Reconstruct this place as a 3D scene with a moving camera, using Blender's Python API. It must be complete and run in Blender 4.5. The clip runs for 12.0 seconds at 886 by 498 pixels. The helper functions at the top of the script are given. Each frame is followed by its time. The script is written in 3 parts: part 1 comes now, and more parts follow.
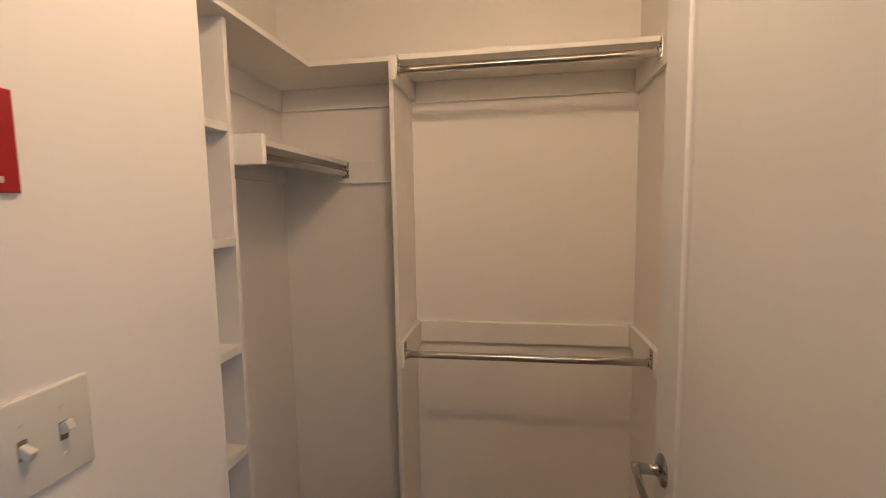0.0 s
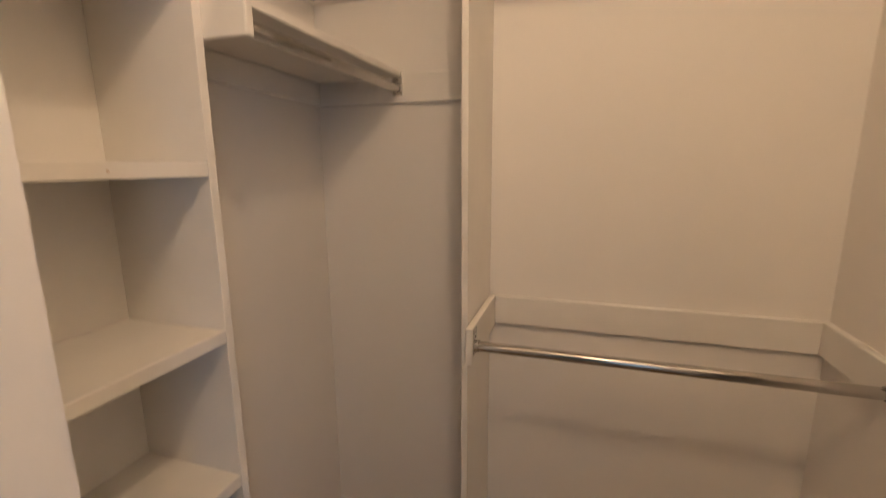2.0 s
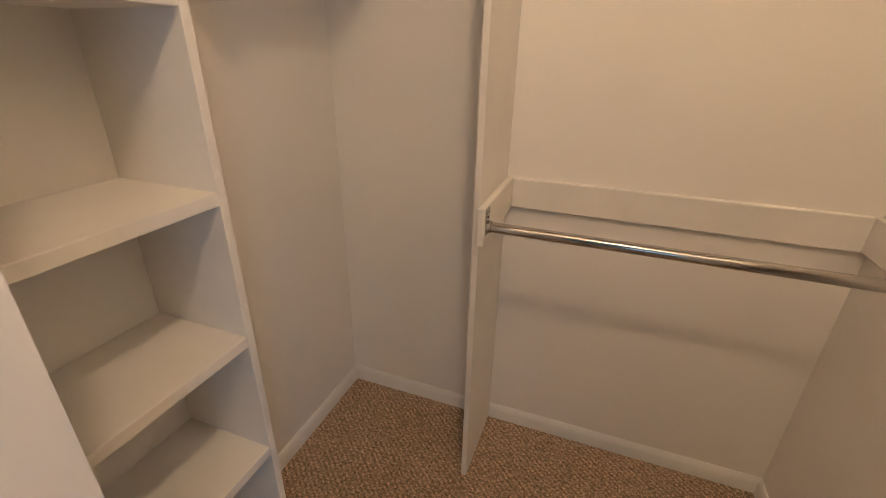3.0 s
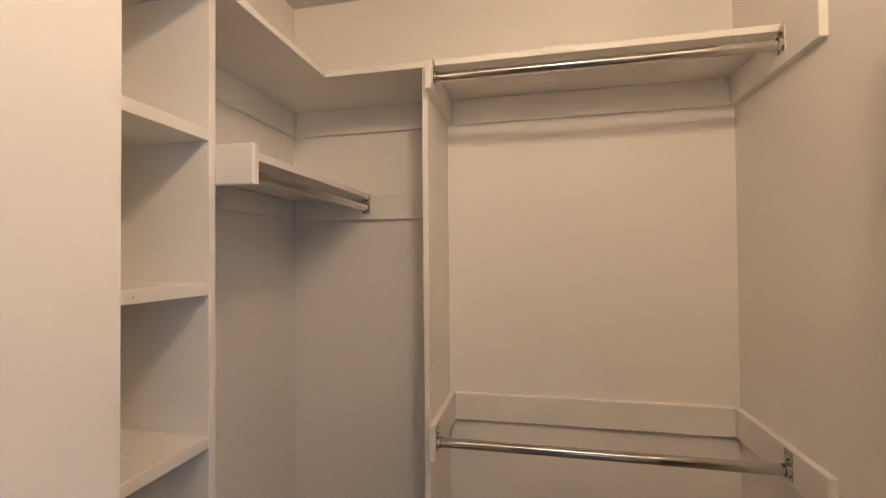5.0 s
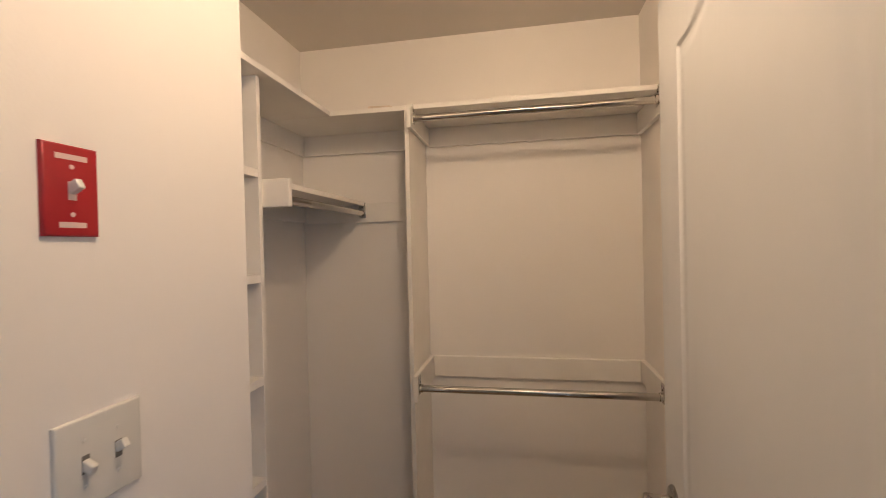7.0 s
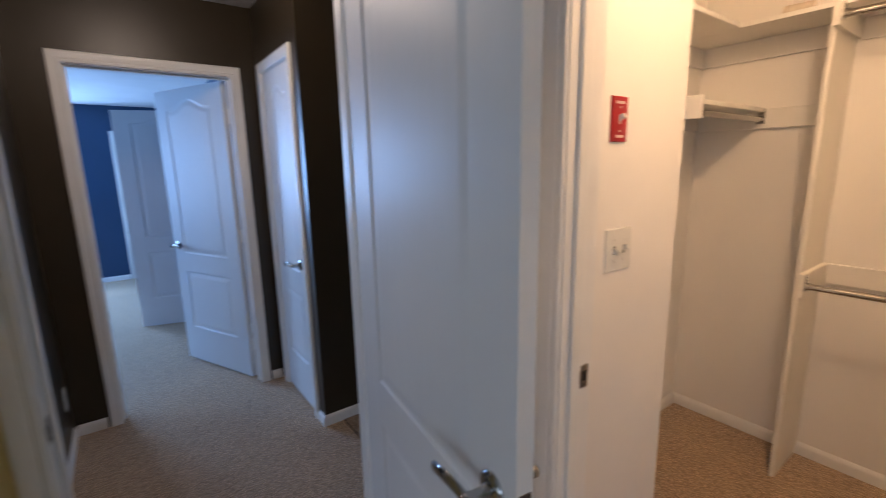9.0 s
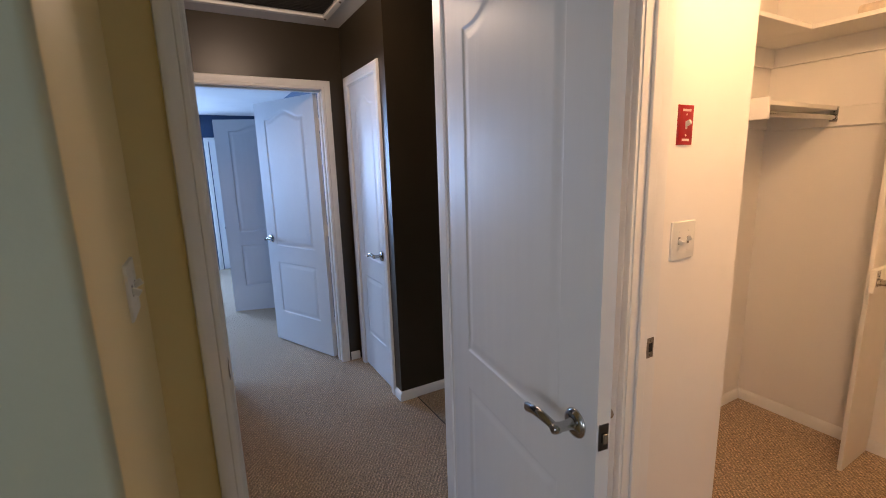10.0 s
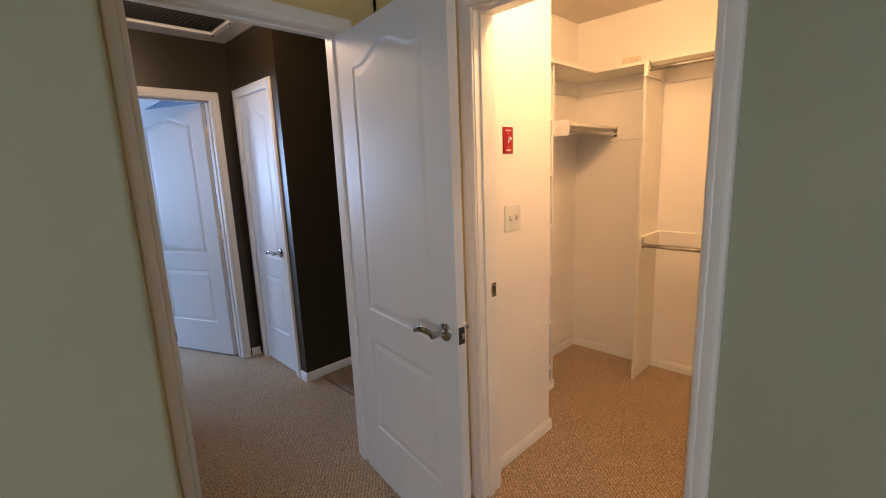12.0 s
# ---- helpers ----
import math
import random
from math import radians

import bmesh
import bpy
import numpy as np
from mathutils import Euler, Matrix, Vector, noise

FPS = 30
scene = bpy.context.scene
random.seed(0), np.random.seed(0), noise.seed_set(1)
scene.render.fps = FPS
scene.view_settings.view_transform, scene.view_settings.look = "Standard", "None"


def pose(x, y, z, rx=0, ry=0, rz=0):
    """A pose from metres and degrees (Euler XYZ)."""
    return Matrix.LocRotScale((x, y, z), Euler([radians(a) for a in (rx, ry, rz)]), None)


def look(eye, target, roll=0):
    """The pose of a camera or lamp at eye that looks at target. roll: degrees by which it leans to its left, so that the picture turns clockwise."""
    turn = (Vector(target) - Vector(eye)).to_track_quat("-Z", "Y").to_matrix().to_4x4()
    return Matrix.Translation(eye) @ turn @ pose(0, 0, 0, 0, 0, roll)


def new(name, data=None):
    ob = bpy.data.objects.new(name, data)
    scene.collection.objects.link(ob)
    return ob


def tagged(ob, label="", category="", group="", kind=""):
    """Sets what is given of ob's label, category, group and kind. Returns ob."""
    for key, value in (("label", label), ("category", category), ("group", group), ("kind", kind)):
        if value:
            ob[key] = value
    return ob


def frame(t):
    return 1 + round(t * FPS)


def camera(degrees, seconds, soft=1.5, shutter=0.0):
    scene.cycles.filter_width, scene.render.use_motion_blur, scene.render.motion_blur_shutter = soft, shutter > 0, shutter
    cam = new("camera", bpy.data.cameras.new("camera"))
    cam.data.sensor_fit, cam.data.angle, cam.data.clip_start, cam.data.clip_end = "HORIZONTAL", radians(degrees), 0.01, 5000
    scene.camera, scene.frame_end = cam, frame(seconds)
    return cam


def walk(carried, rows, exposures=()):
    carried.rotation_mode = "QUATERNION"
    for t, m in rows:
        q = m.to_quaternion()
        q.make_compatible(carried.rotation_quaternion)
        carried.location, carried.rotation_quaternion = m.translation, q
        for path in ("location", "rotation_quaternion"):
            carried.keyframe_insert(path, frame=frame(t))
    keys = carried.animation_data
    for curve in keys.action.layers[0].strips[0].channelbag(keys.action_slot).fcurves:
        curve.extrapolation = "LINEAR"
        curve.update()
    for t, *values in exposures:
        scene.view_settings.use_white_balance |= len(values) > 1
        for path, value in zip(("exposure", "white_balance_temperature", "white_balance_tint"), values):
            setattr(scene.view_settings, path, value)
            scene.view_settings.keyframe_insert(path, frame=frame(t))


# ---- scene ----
cam = camera(90.9, 12.0, soft=0.75, shutter=0.4)
PATH = [
    (0, (0.116, 0.098, 1.498), (-0.196, 2.064, 1.309), -1.0),
    (0.5, (0.078, 0.248, 1.491), (-0.254, 2.214, 1.335), -1.4),
    (1, (0.026, 0.392, 1.495), (-0.394, 2.342, 1.36), -1.6),
    (1.5, (-0.028, 0.495, 1.473), (-0.451, 2.444, 1.329), -1.7),
    (2, (-0.038, 0.618, 1.414), (-0.63, 2.491, 1.037), -0.4),
    (2.5, (-0.064, 0.706, 1.353), (-0.694, 2.453, 0.61), 0.2),
    (2.7, (-0.046, 0.699, 1.34), (-0.677, 2.397, 0.492), 0.9),
    (4.3, (-0.023, 0.579, 1.433), (-0.571, 2.474, 1.107), 0.2),
    (4.5, (-0.019, 0.541, 1.451), (-0.503, 2.472, 1.26), -0.1),
    (5, (-0.009, 0.455, 1.474), (-0.419, 2.412, 1.508), -0.5),
    (5.5, (-0.003, 0.381, 1.492), (-0.337, 2.352, 1.548), -1.0),
    (6, (0.031, 0.293, 1.505), (-0.289, 2.266, 1.555), -1.2),
    (6.5, (0.096, 0.145, 1.497), (-0.248, 2.115, 1.497), -1.1),
    (6.7, (0.108, 0.098, 1.502), (-0.245, 2.067, 1.496), -1.2),
    (8.3, (0.207, -0.362, 1.477), (-0.533, 1.476, 1.208), -1.8),
    (8.5, (0.225, -0.434, 1.466), (-0.834, 1.23, 1.134), -0.9),
    (9, (0.237, -0.587, 1.475), (-1.347, 0.573, 1.093), -1.2),
    (9.5, (0.284, -0.695, 1.486), (-1.429, 0.266, 1.108), -1.4),
    (10, (0.369, -0.803, 1.486), (-1.344, 0.157, 1.108), -1.8),
    (10.5, (0.468, -0.872, 1.491), (-1.222, 0.136, 1.128), -0.3),
    (11, (0.614, -0.941, 1.476), (-0.929, 0.28, 1.114), 0.3),
    (11.5, (0.69, -1.024, 1.483), (-0.728, 0.341, 1.128), 0.3),
    (12, (0.759, -1.128, 1.473), (-0.64, 0.253, 1.106), -2.3),
]
EXPOSURES = [(0, -0.44, 5400, 11), (1.5, -0.52, 5450, 11), (2.5, -0.02, 5450, 10), (4.3, -0.08, 5150, 10), (5.4, -0.32, 5120, 10), (6.7, -0.36, 5180, 10), (8.5, -0.26, 5700, 12), (9.0, 0.12, 6150, 16), (9.7, 0.33, 6900, 20), (11.2, 0.38, 7350, 20), (12, 0.42, 7800, 20)]
BED_POWER, EAST_POWER, BLUE_POWER, BLUE_SIDE, LAMP_POWER, HALL_POWER = 5.2, 28.0, 138.0, 45.0, 23.5, 11.5
DAY, DAY_BLUE, LAMP, HALL_LAMP = (0.60, 0.77, 1.0), (0.28, 0.54, 1.0), (1.0, 0.655, 0.355), (1.0, 0.80, 0.62)
walk(cam, [(t, look(eye, target, roll)) for t, eye, target, roll in PATH], EXPOSURES)

# ---- world and lights ----
world = bpy.data.worlds.new("sky")
scene.world = world
world.use_nodes = True
wn = world.node_tree.nodes
sky = wn.new("ShaderNodeTexSky")
sky.sky_type, sky.sun_disc = "NISHITA", False
sky.sun_elevation, sky.sun_rotation = radians(50), radians(20)
world.node_tree.links.new(sky.outputs[0], wn["Background"].inputs[0])
wn["Background"].inputs[1].default_value = 0.12
sun = new("sun", bpy.data.lights.new("sun", "SUN"))
sun.data.energy, sun.data.angle, sun.data.color = 2.0, radians(0.5), (1.0, 0.95, 0.88)
sun.matrix_world = look((5, 20, 25), (0, 0, 0))


def window_light(name, eye, target, w, h, power, colour):
    d = bpy.data.lights.new(name, "AREA")
    d.shape, d.size, d.size_y, d.energy, d.color = "RECTANGLE", w, h, power, colour
    ob = new(name, d)
    ob.matrix_world = look(eye, target)
    return ob


window_light("bedroom_daylight", (1.3, -4.06, 1.28), (1.3, 0.0, 0.9), 1.7, 1.0, BED_POWER, DAY)
window_light("bedroom_side_daylight", (3.06, -3.1, 1.30), (0.9, -2.5, 0.3), 1.4, 0.95, EAST_POWER, DAY)
window_light("blue_room_daylight", (-7.04, -2.0, 1.45), (-3, -1.4, 1.2), 1.3, 1.15, BLUE_POWER, DAY_BLUE)
window_light("blue_room_side_daylight", (-5.0, -3.26, 1.45), (-5.0, 0, 0.9), 1.5, 1.15, BLUE_SIDE, DAY_BLUE)
bulb = new("closet_bulb", bpy.data.lights.new("closet_bulb", "POINT"))
bulb.data.energy, bulb.data.color, bulb.data.shadow_soft_size = LAMP_POWER, LAMP, 0.05
bulb.location = (0.14, 0.55, 2.375)
hall_bulb = new("hall_bulb", bpy.data.lights.new("hall_bulb", "POINT"))
hall_bulb.data.energy, hall_bulb.data.color, hall_bulb.data.shadow_soft_size = HALL_POWER, HALL_LAMP, 0.09
hall_bulb.location = (-1.70, -0.46, 2.29)


# ---- materials ----
def material(name, colour, rough=0.6, metal=0.0, vary=0.06, scale=3.0, bump=0.0, bump_scale=300.0, coat=0.0):
    """Principled material with large soft stains, fine grain and fine relief."""
    m = bpy.data.materials.new(name)
    m.use_nodes = True
    n, l = m.node_tree.nodes, m.node_tree.links
    b = n["Principled BSDF"]
    b.inputs["Roughness"].default_value, b.inputs["Metallic"].default_value = rough, metal
    b.inputs["Coat Weight"].default_value = coat
    co = n.new("ShaderNodeTexCoord")
    big, fine = n.new("ShaderNodeTexNoise"), n.new("ShaderNodeTexNoise")
    big.inputs["Scale"].default_value, big.inputs["Detail"].default_value = scale, 4
    fine.inputs["Scale"].default_value, fine.inputs["Detail"].default_value = bump_scale, 3
    l.new(co.outputs["Object"], big.inputs["Vector"])
    l.new(co.outputs["Object"], fine.inputs["Vector"])
    ramp = n.new("ShaderNodeValToRGB")
    ramp.color_ramp.elements[0].position, ramp.color_ramp.elements[1].position = 0.3, 0.7
    ramp.color_ramp.elements[0].color = (*[c * (1 - vary) for c in colour], 1)
    ramp.color_ramp.elements[1].color = (*[min(1, c * (1 + vary)) for c in colour], 1)
    l.new(big.outputs["Fac"], ramp.inputs[0])
    l.new(ramp.outputs[0], b.inputs["Base Color"])
    rr = n.new("ShaderNodeMapRange")
    rr.inputs["To Min"].default_value, rr.inputs["To Max"].default_value = max(0.02, rough - 0.07), min(1, rough + 0.07)
    l.new(big.outputs["Fac"], rr.inputs["Value"])
    l.new(rr.outputs[0], b.inputs["Roughness"])
    if bump:
        bp = n.new("ShaderNodeBump")
        bp.inputs["Strength"].default_value, bp.inputs["Distance"].default_value = bump, 0.002
        l.new(fine.outputs["Fac"], bp.inputs["Height"])
        l.new(bp.outputs[0], b.inputs["Normal"])
    return m


def carpet_material(name, dark, light, ribs=0.21):
    """Loop pile in rows: small tufts, mottled in two scales."""
    m = bpy.data.materials.new(name)
    m.use_nodes = True
    n, l = m.node_tree.nodes, m.node_tree.links
    b = n["Principled BSDF"]
    b.inputs["Roughness"].default_value = 0.95
    b.inputs["Specular IOR Level"].default_value = 0.15
    b.inputs["Sheen Weight"].default_value = 0.25
    co = n.new("ShaderNodeTexCoord")
    mp = n.new("ShaderNodeMapping")
    mp.inputs["Rotation"].default_value = (0, 0, radians(-50))
    mp.inputs["Scale"].default_value = (100, 135, 100)
    l.new(co.outputs["Object"], mp.inputs["Vector"])
    vo = n.new("ShaderNodeTexVoronoi")
    vo.inputs["Scale"].default_value, vo.inputs["Randomness"].default_value = 1.0, 1.0
    l.new(mp.outputs[0], vo.inputs["Vector"])
    no = n.new("ShaderNodeTexNoise")
    no.inputs["Scale"].default_value, no.inputs["Detail"].default_value = 125, 6
    l.new(co.outputs["Object"], no.inputs["Vector"])
    big = n.new("ShaderNodeTexNoise")
    big.inputs["Scale"].default_value, big.inputs["Detail"].default_value = 2.2, 3
    l.new(co.outputs["Object"], big.inputs["Vector"])
    ramp = n.new("ShaderNodeValToRGB")
    ramp.color_ramp.elements[0].position, ramp.color_ramp.elements[1].position = 0.37, 0.66
    ramp.color_ramp.elements[0].color, ramp.color_ramp.elements[1].color = (*dark, 1), (*light, 1)
    l.new(no.outputs["Fac"], ramp.inputs[0])
    tuft = n.new("ShaderNodeMapRange")
    tuft.inputs["From Max"].default_value = 0.75
    tuft.inputs["To Min"].default_value, tuft.inputs["To Max"].default_value = 1.22, 0.58
    l.new(vo.outputs["Distance"], tuft.inputs["Value"])
    patch = n.new("ShaderNodeMapRange")
    patch.inputs["To Min"].default_value, patch.inputs["To Max"].default_value = 0.86, 1.12
    l.new(big.outputs["Fac"], patch.inputs["Value"])
    turn = n.new("ShaderNodeMapping")
    turn.inputs["Rotation"].default_value = (0, 0, radians(-50))
    l.new(co.outputs["Object"], turn.inputs["Vector"])
    rib = n.new("ShaderNodeTexWave")
    rib.inputs["Scale"].default_value, rib.inputs["Distortion"].default_value = 19.6, 1.3
    rib.inputs["Detail"].default_value, rib.inputs["Detail Scale"].default_value = 2, 2.5
    l.new(turn.outputs[0], rib.inputs["Vector"])
    groove = n.new("ShaderNodeMapRange")
    groove.inputs["To Min"].default_value, groove.inputs["To Max"].default_value = 1.0 - ribs, 1.0 + ribs * 0.75
    l.new(rib.outputs["Fac"], groove.inputs["Value"])
    mul0 = n.new("ShaderNodeMath")
    mul0.operation = "MULTIPLY"
    l.new(tuft.outputs[0], mul0.inputs[0])
    l.new(groove.outputs[0], mul0.inputs[1])
    mul = n.new("ShaderNodeMath")
    mul.operation = "MULTIPLY"
    l.new(mul0.outputs[0], mul.inputs[0])
    l.new(patch.outputs[0], mul.inputs[1])
    mix = n.new("ShaderNodeVectorMath")
    mix.operation = "SCALE"
    l.new(ramp.outputs[0], mix.inputs[0])
    l.new(mul.outputs[0], mix.inputs["Scale"])
    l.new(mix.outputs[0], b.inputs["Base Color"])
    inv = n.new("ShaderNodeMath")
    inv.operation = "SUBTRACT"
    inv.inputs[0].default_value = 1.0
    l.new(vo.outputs["Distance"], inv.inputs[1])
    bp = n.new("ShaderNodeBump")
    bp.inputs["Strength"].default_value, bp.inputs["Distance"].default_value = 0.9, 0.006
    rough_pile = n.new("ShaderNodeMath")
    rough_pile.operation = "ADD"
    l.new(inv.outputs[0], rough_pile.inputs[0])
    l.new(no.outputs["Fac"], rough_pile.inputs[1])
    l.new(rough_pile.outputs[0], bp.inputs["Height"])
    l.new(bp.outputs[0], b.inputs["Normal"])
    return m


def door_material(name, colour):
    """White moulded door skin: semi-gloss paint over an embossed vertical wood grain."""
    m = material(name, colour, 0.42, vary=0.03, scale=2.0)
    n, l = m.node_tree.nodes, m.node_tree.links
    co = n.new("ShaderNodeTexCoord")
    mp = n.new("ShaderNodeMapping")
    mp.inputs["Scale"].default_value = (1, 1, 0.08)
    l.new(co.outputs["Object"], mp.inputs["Vector"])
    no = n.new("ShaderNodeTexNoise")
    no.inputs["Scale"].default_value, no.inputs["Detail"].default_value, no.inputs["Distortion"].default_value = 26, 4, 0.8
    l.new(mp.outputs[0], no.inputs["Vector"])
    mp2 = n.new("ShaderNodeMapping")
    mp2.inputs["Scale"].default_value, mp2.inputs["Location"].default_value = (1, 1, 0.11), (-0.36, 0, -0.12)
    l.new(co.outputs["Object"], mp2.inputs["Vector"])
    w = n.new("ShaderNodeTexWave")
    w.wave_type, w.rings_direction = "RINGS", "Y"
    w.inputs["Scale"].default_value, w.inputs["Distortion"].default_value, w.inputs["Detail Scale"].default_value = 5.5, 2.2, 2.0
    l.new(mp2.outputs[0], w.inputs["Vector"])
    add = n.new("ShaderNodeMath")
    add.operation = "MULTIPLY_ADD"
    add.inputs[1].default_value = 0.5
    l.new(w.outputs["Fac"], add.inputs[0])
    l.new(no.outputs["Fac"], add.inputs[2])
    bp = n.new("ShaderNodeBump")
    bp.inputs["Strength"].default_value, bp.inputs["Distance"].default_value = 0.42, 0.0012
    l.new(add.outputs[0], bp.inputs["Height"])
    l.new(bp.outputs[0], n["Principled BSDF"].inputs["Normal"])
    return m


def glow_material(name, colour, strength):
    m = bpy.data.materials.new(name)
    m.use_nodes = True
    b = m.node_tree.nodes["Principled BSDF"]
    b.inputs["Base Color"].default_value = (0.9, 0.88, 0.84, 1)
    b.inputs["Roughness"].default_value = 0.35
    b.inputs["Emission Color"].default_value, b.inputs["Emission Strength"].default_value = (*colour, 1), strength
    return m


def glass_material(name):
    m = bpy.data.materials.new(name)
    m.use_nodes = True
    b = m.node_tree.nodes["Principled BSDF"]
    b.inputs["Base Color"].default_value = (0.97, 0.98, 0.98, 1)
    b.inputs["Roughness"].default_value, b.inputs["Transmission Weight"].default_value, b.inputs["IOR"].default_value = 0.02, 1.0, 1.45
    return m


CREAM = material("cream_wall_paint", (0.885, 0.845, 0.785), 0.6, vary=0.025, scale=1.6, bump=0.10, bump_scale=190)
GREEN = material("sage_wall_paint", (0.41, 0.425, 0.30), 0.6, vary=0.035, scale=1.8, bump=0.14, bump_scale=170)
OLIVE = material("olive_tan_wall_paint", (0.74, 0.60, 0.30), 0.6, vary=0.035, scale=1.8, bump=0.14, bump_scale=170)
TAUPE = material("dark_taupe_wall_paint", (0.039, 0.0275, 0.0135), 0.38, vary=0.06, scale=2.0, bump=0.16, bump_scale=150)
BLUE = material("blue_wall_paint", (0.016, 0.053, 0.118), 0.5, vary=0.05, scale=2.0, bump=0.14, bump_scale=150)
CEIL = material("white_ceiling_paint", (0.74, 0.73, 0.71), 0.85, vary=0.03, scale=3.0, bump=0.35, bump_scale=120)
CLOSET_CEIL = material("closet_ceiling_paint", (0.70, 0.655, 0.59), 0.85, vary=0.03, scale=3.0, bump=0.3, bump_scale=120)
TRIM = material("white_trim_paint", (0.86, 0.84, 0.80), 0.36, vary=0.03, scale=6, bump=0.05, bump_scale=90)
BOARD = material("painted_shelf_board", (0.88, 0.845, 0.78), 0.48, vary=0.035, scale=5, bump=0.10, bump_scale=130)
DOOR = door_material("white_door_paint", (0.78, 0.78, 0.77))
CHROME = material("polished_rod_steel", (0.54, 0.525, 0.50), 0.02, 1.0, vary=0.08, scale=20, bump=0.02, bump_scale=400)
ZINC = material("zinc_plated_bracket", (0.60, 0.59, 0.56), 0.24, 1.0, vary=0.15, scale=60, bump=0.06, bump_scale=300)
NICKEL = material("satin_nickel", (0.44, 0.425, 0.41), 0.17, 1.0, vary=0.06, scale=30)
BRONZE = material("dark_latch_metal", (0.10, 0.095, 0.09), 0.35, 1.0, vary=0.1, scale=40)
PLATE = material("white_switch_plastic", (0.74, 0.72, 0.66), 0.3, vary=0.02, scale=20)
RED = material("red_plate_paint", (0.36, 0.012, 0.018), 0.35, vary=0.08, scale=30)
PALE = material("pale_print", (0.72, 0.55, 0.50), 0.5, vary=0.03, scale=30)
SLOT = material("grey_switch_slot", (0.22, 0.20, 0.17), 0.6, vary=0.1, scale=30)
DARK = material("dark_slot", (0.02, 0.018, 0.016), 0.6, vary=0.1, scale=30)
STEEL = material("grey_louvre_metal", (0.05, 0.047, 0.043), 0.6, 0.0, vary=0.12, scale=14, bump=0.05)
CARPET = carpet_material("beige_loop_carpet", (0.41, 0.275, 0.17), (0.88, 0.65, 0.43))
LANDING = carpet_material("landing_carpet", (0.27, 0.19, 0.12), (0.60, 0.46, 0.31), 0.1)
SEAM = material("dark_carpet_seam", (0.05, 0.036, 0.025), 0.95, vary=0.4, scale=90, bump=0.4, bump_scale=300)
WOOD = material("pale_bare_wood", (0.74, 0.64, 0.52), 0.65, vary=0.15, scale=30, bump=0.1, bump_scale=200)
GLOW = glow_material("lit_glass_bowl", LAMP, 4.0)
HALL_GLOW = glow_material("lit_hall_glass_bowl", HALL_LAMP, 4.0)
GLASS = glass_material("clear_glass")


# ---- mesh helpers ----
def add_box(bm, lo, hi, mi=0):
    x0, y0, z0 = lo
    x1, y1, z1 = hi
    v = [bm.verts.new(p) for p in ((x0, y0, z0), (x1, y0, z0), (x1, y1, z0), (x0, y1, z0), (x0, y0, z1), (x1, y0, z1), (x1, y1, z1), (x0, y1, z1))]
    out = []
    for idx in ((3, 2, 1, 0), (4, 5, 6, 7), (0, 1, 5, 4), (1, 2, 6, 5), (2, 3, 7, 6), (3, 0, 4, 7)):
        f = bm.faces.new([v[i] for i in idx])
        f.material_index = mi
        out.append(f)
    return out


def bevelled(bm, width=0.002, segments=2, edges=None):
    bmesh.ops.bevel(bm, geom=list(edges if edges is not None else bm.edges), offset=width, segments=segments, profile=0.5, affect="EDGES", clamp_overlap=True)
    return bm


def board(lo, hi, r=0.002):
    bm = bmesh.new()
    add_box(bm, lo, hi)
    return bevelled(bm, r)


def mesh_of(bm, mats, smooth=False):
    me = bpy.data.meshes.new("mesh")
    bmesh.ops.recalc_face_normals(bm, faces=bm.faces)
    bm.to_mesh(me)
    bm.free()
    for m in mats if isinstance(mats, (list, tuple)) else [mats]:
        me.materials.append(m)
    if smooth:
        me.polygons.foreach_set("use_smooth", [True] * len(me.polygons))
        me.set_sharp_from_angle(angle=radians(38))
    return me


def part(name, bm, mat, parent=None, label="", smooth=False, m=None):
    """Links a bmesh as one mesh object, under a thing or part if one is given."""
    ob = new(name, mesh_of(bm, mat, smooth))
    if parent is not None:
        ob.parent = parent
    if m is not None:
        ob.matrix_basis = m
    if label:
        ob["label"] = label
    return ob


def thing(name, label, category, m=None, group="", kind=""):
    ob = new(name)
    ob.empty_display_size = 0.05
    if m is not None:
        ob.matrix_basis = m
    return tagged(ob, label, category, group, kind)


def wall(name, boxes, label, faces, base):
    """A wall of butted boxes; faces maps a side ('+x', '-y' ...) to a paint, base is the paint of the rest."""
    mats = [base] + [p for p in dict.fromkeys(faces.values()) if p is not base]
    bm = bmesh.new()
    for lo, hi in boxes:
        for f, side in zip(add_box(bm, lo, hi), ("-z", "+z", "-y", "+x", "+y", "-x")):
            f.material_index = mats.index(faces.get(side, base))
    me = bpy.data.meshes.new("mesh")
    bm.to_mesh(me)
    bm.free()
    for p in mats:
        me.materials.append(p)
    return tagged(new(name, me), label, "wall", kind="structure")


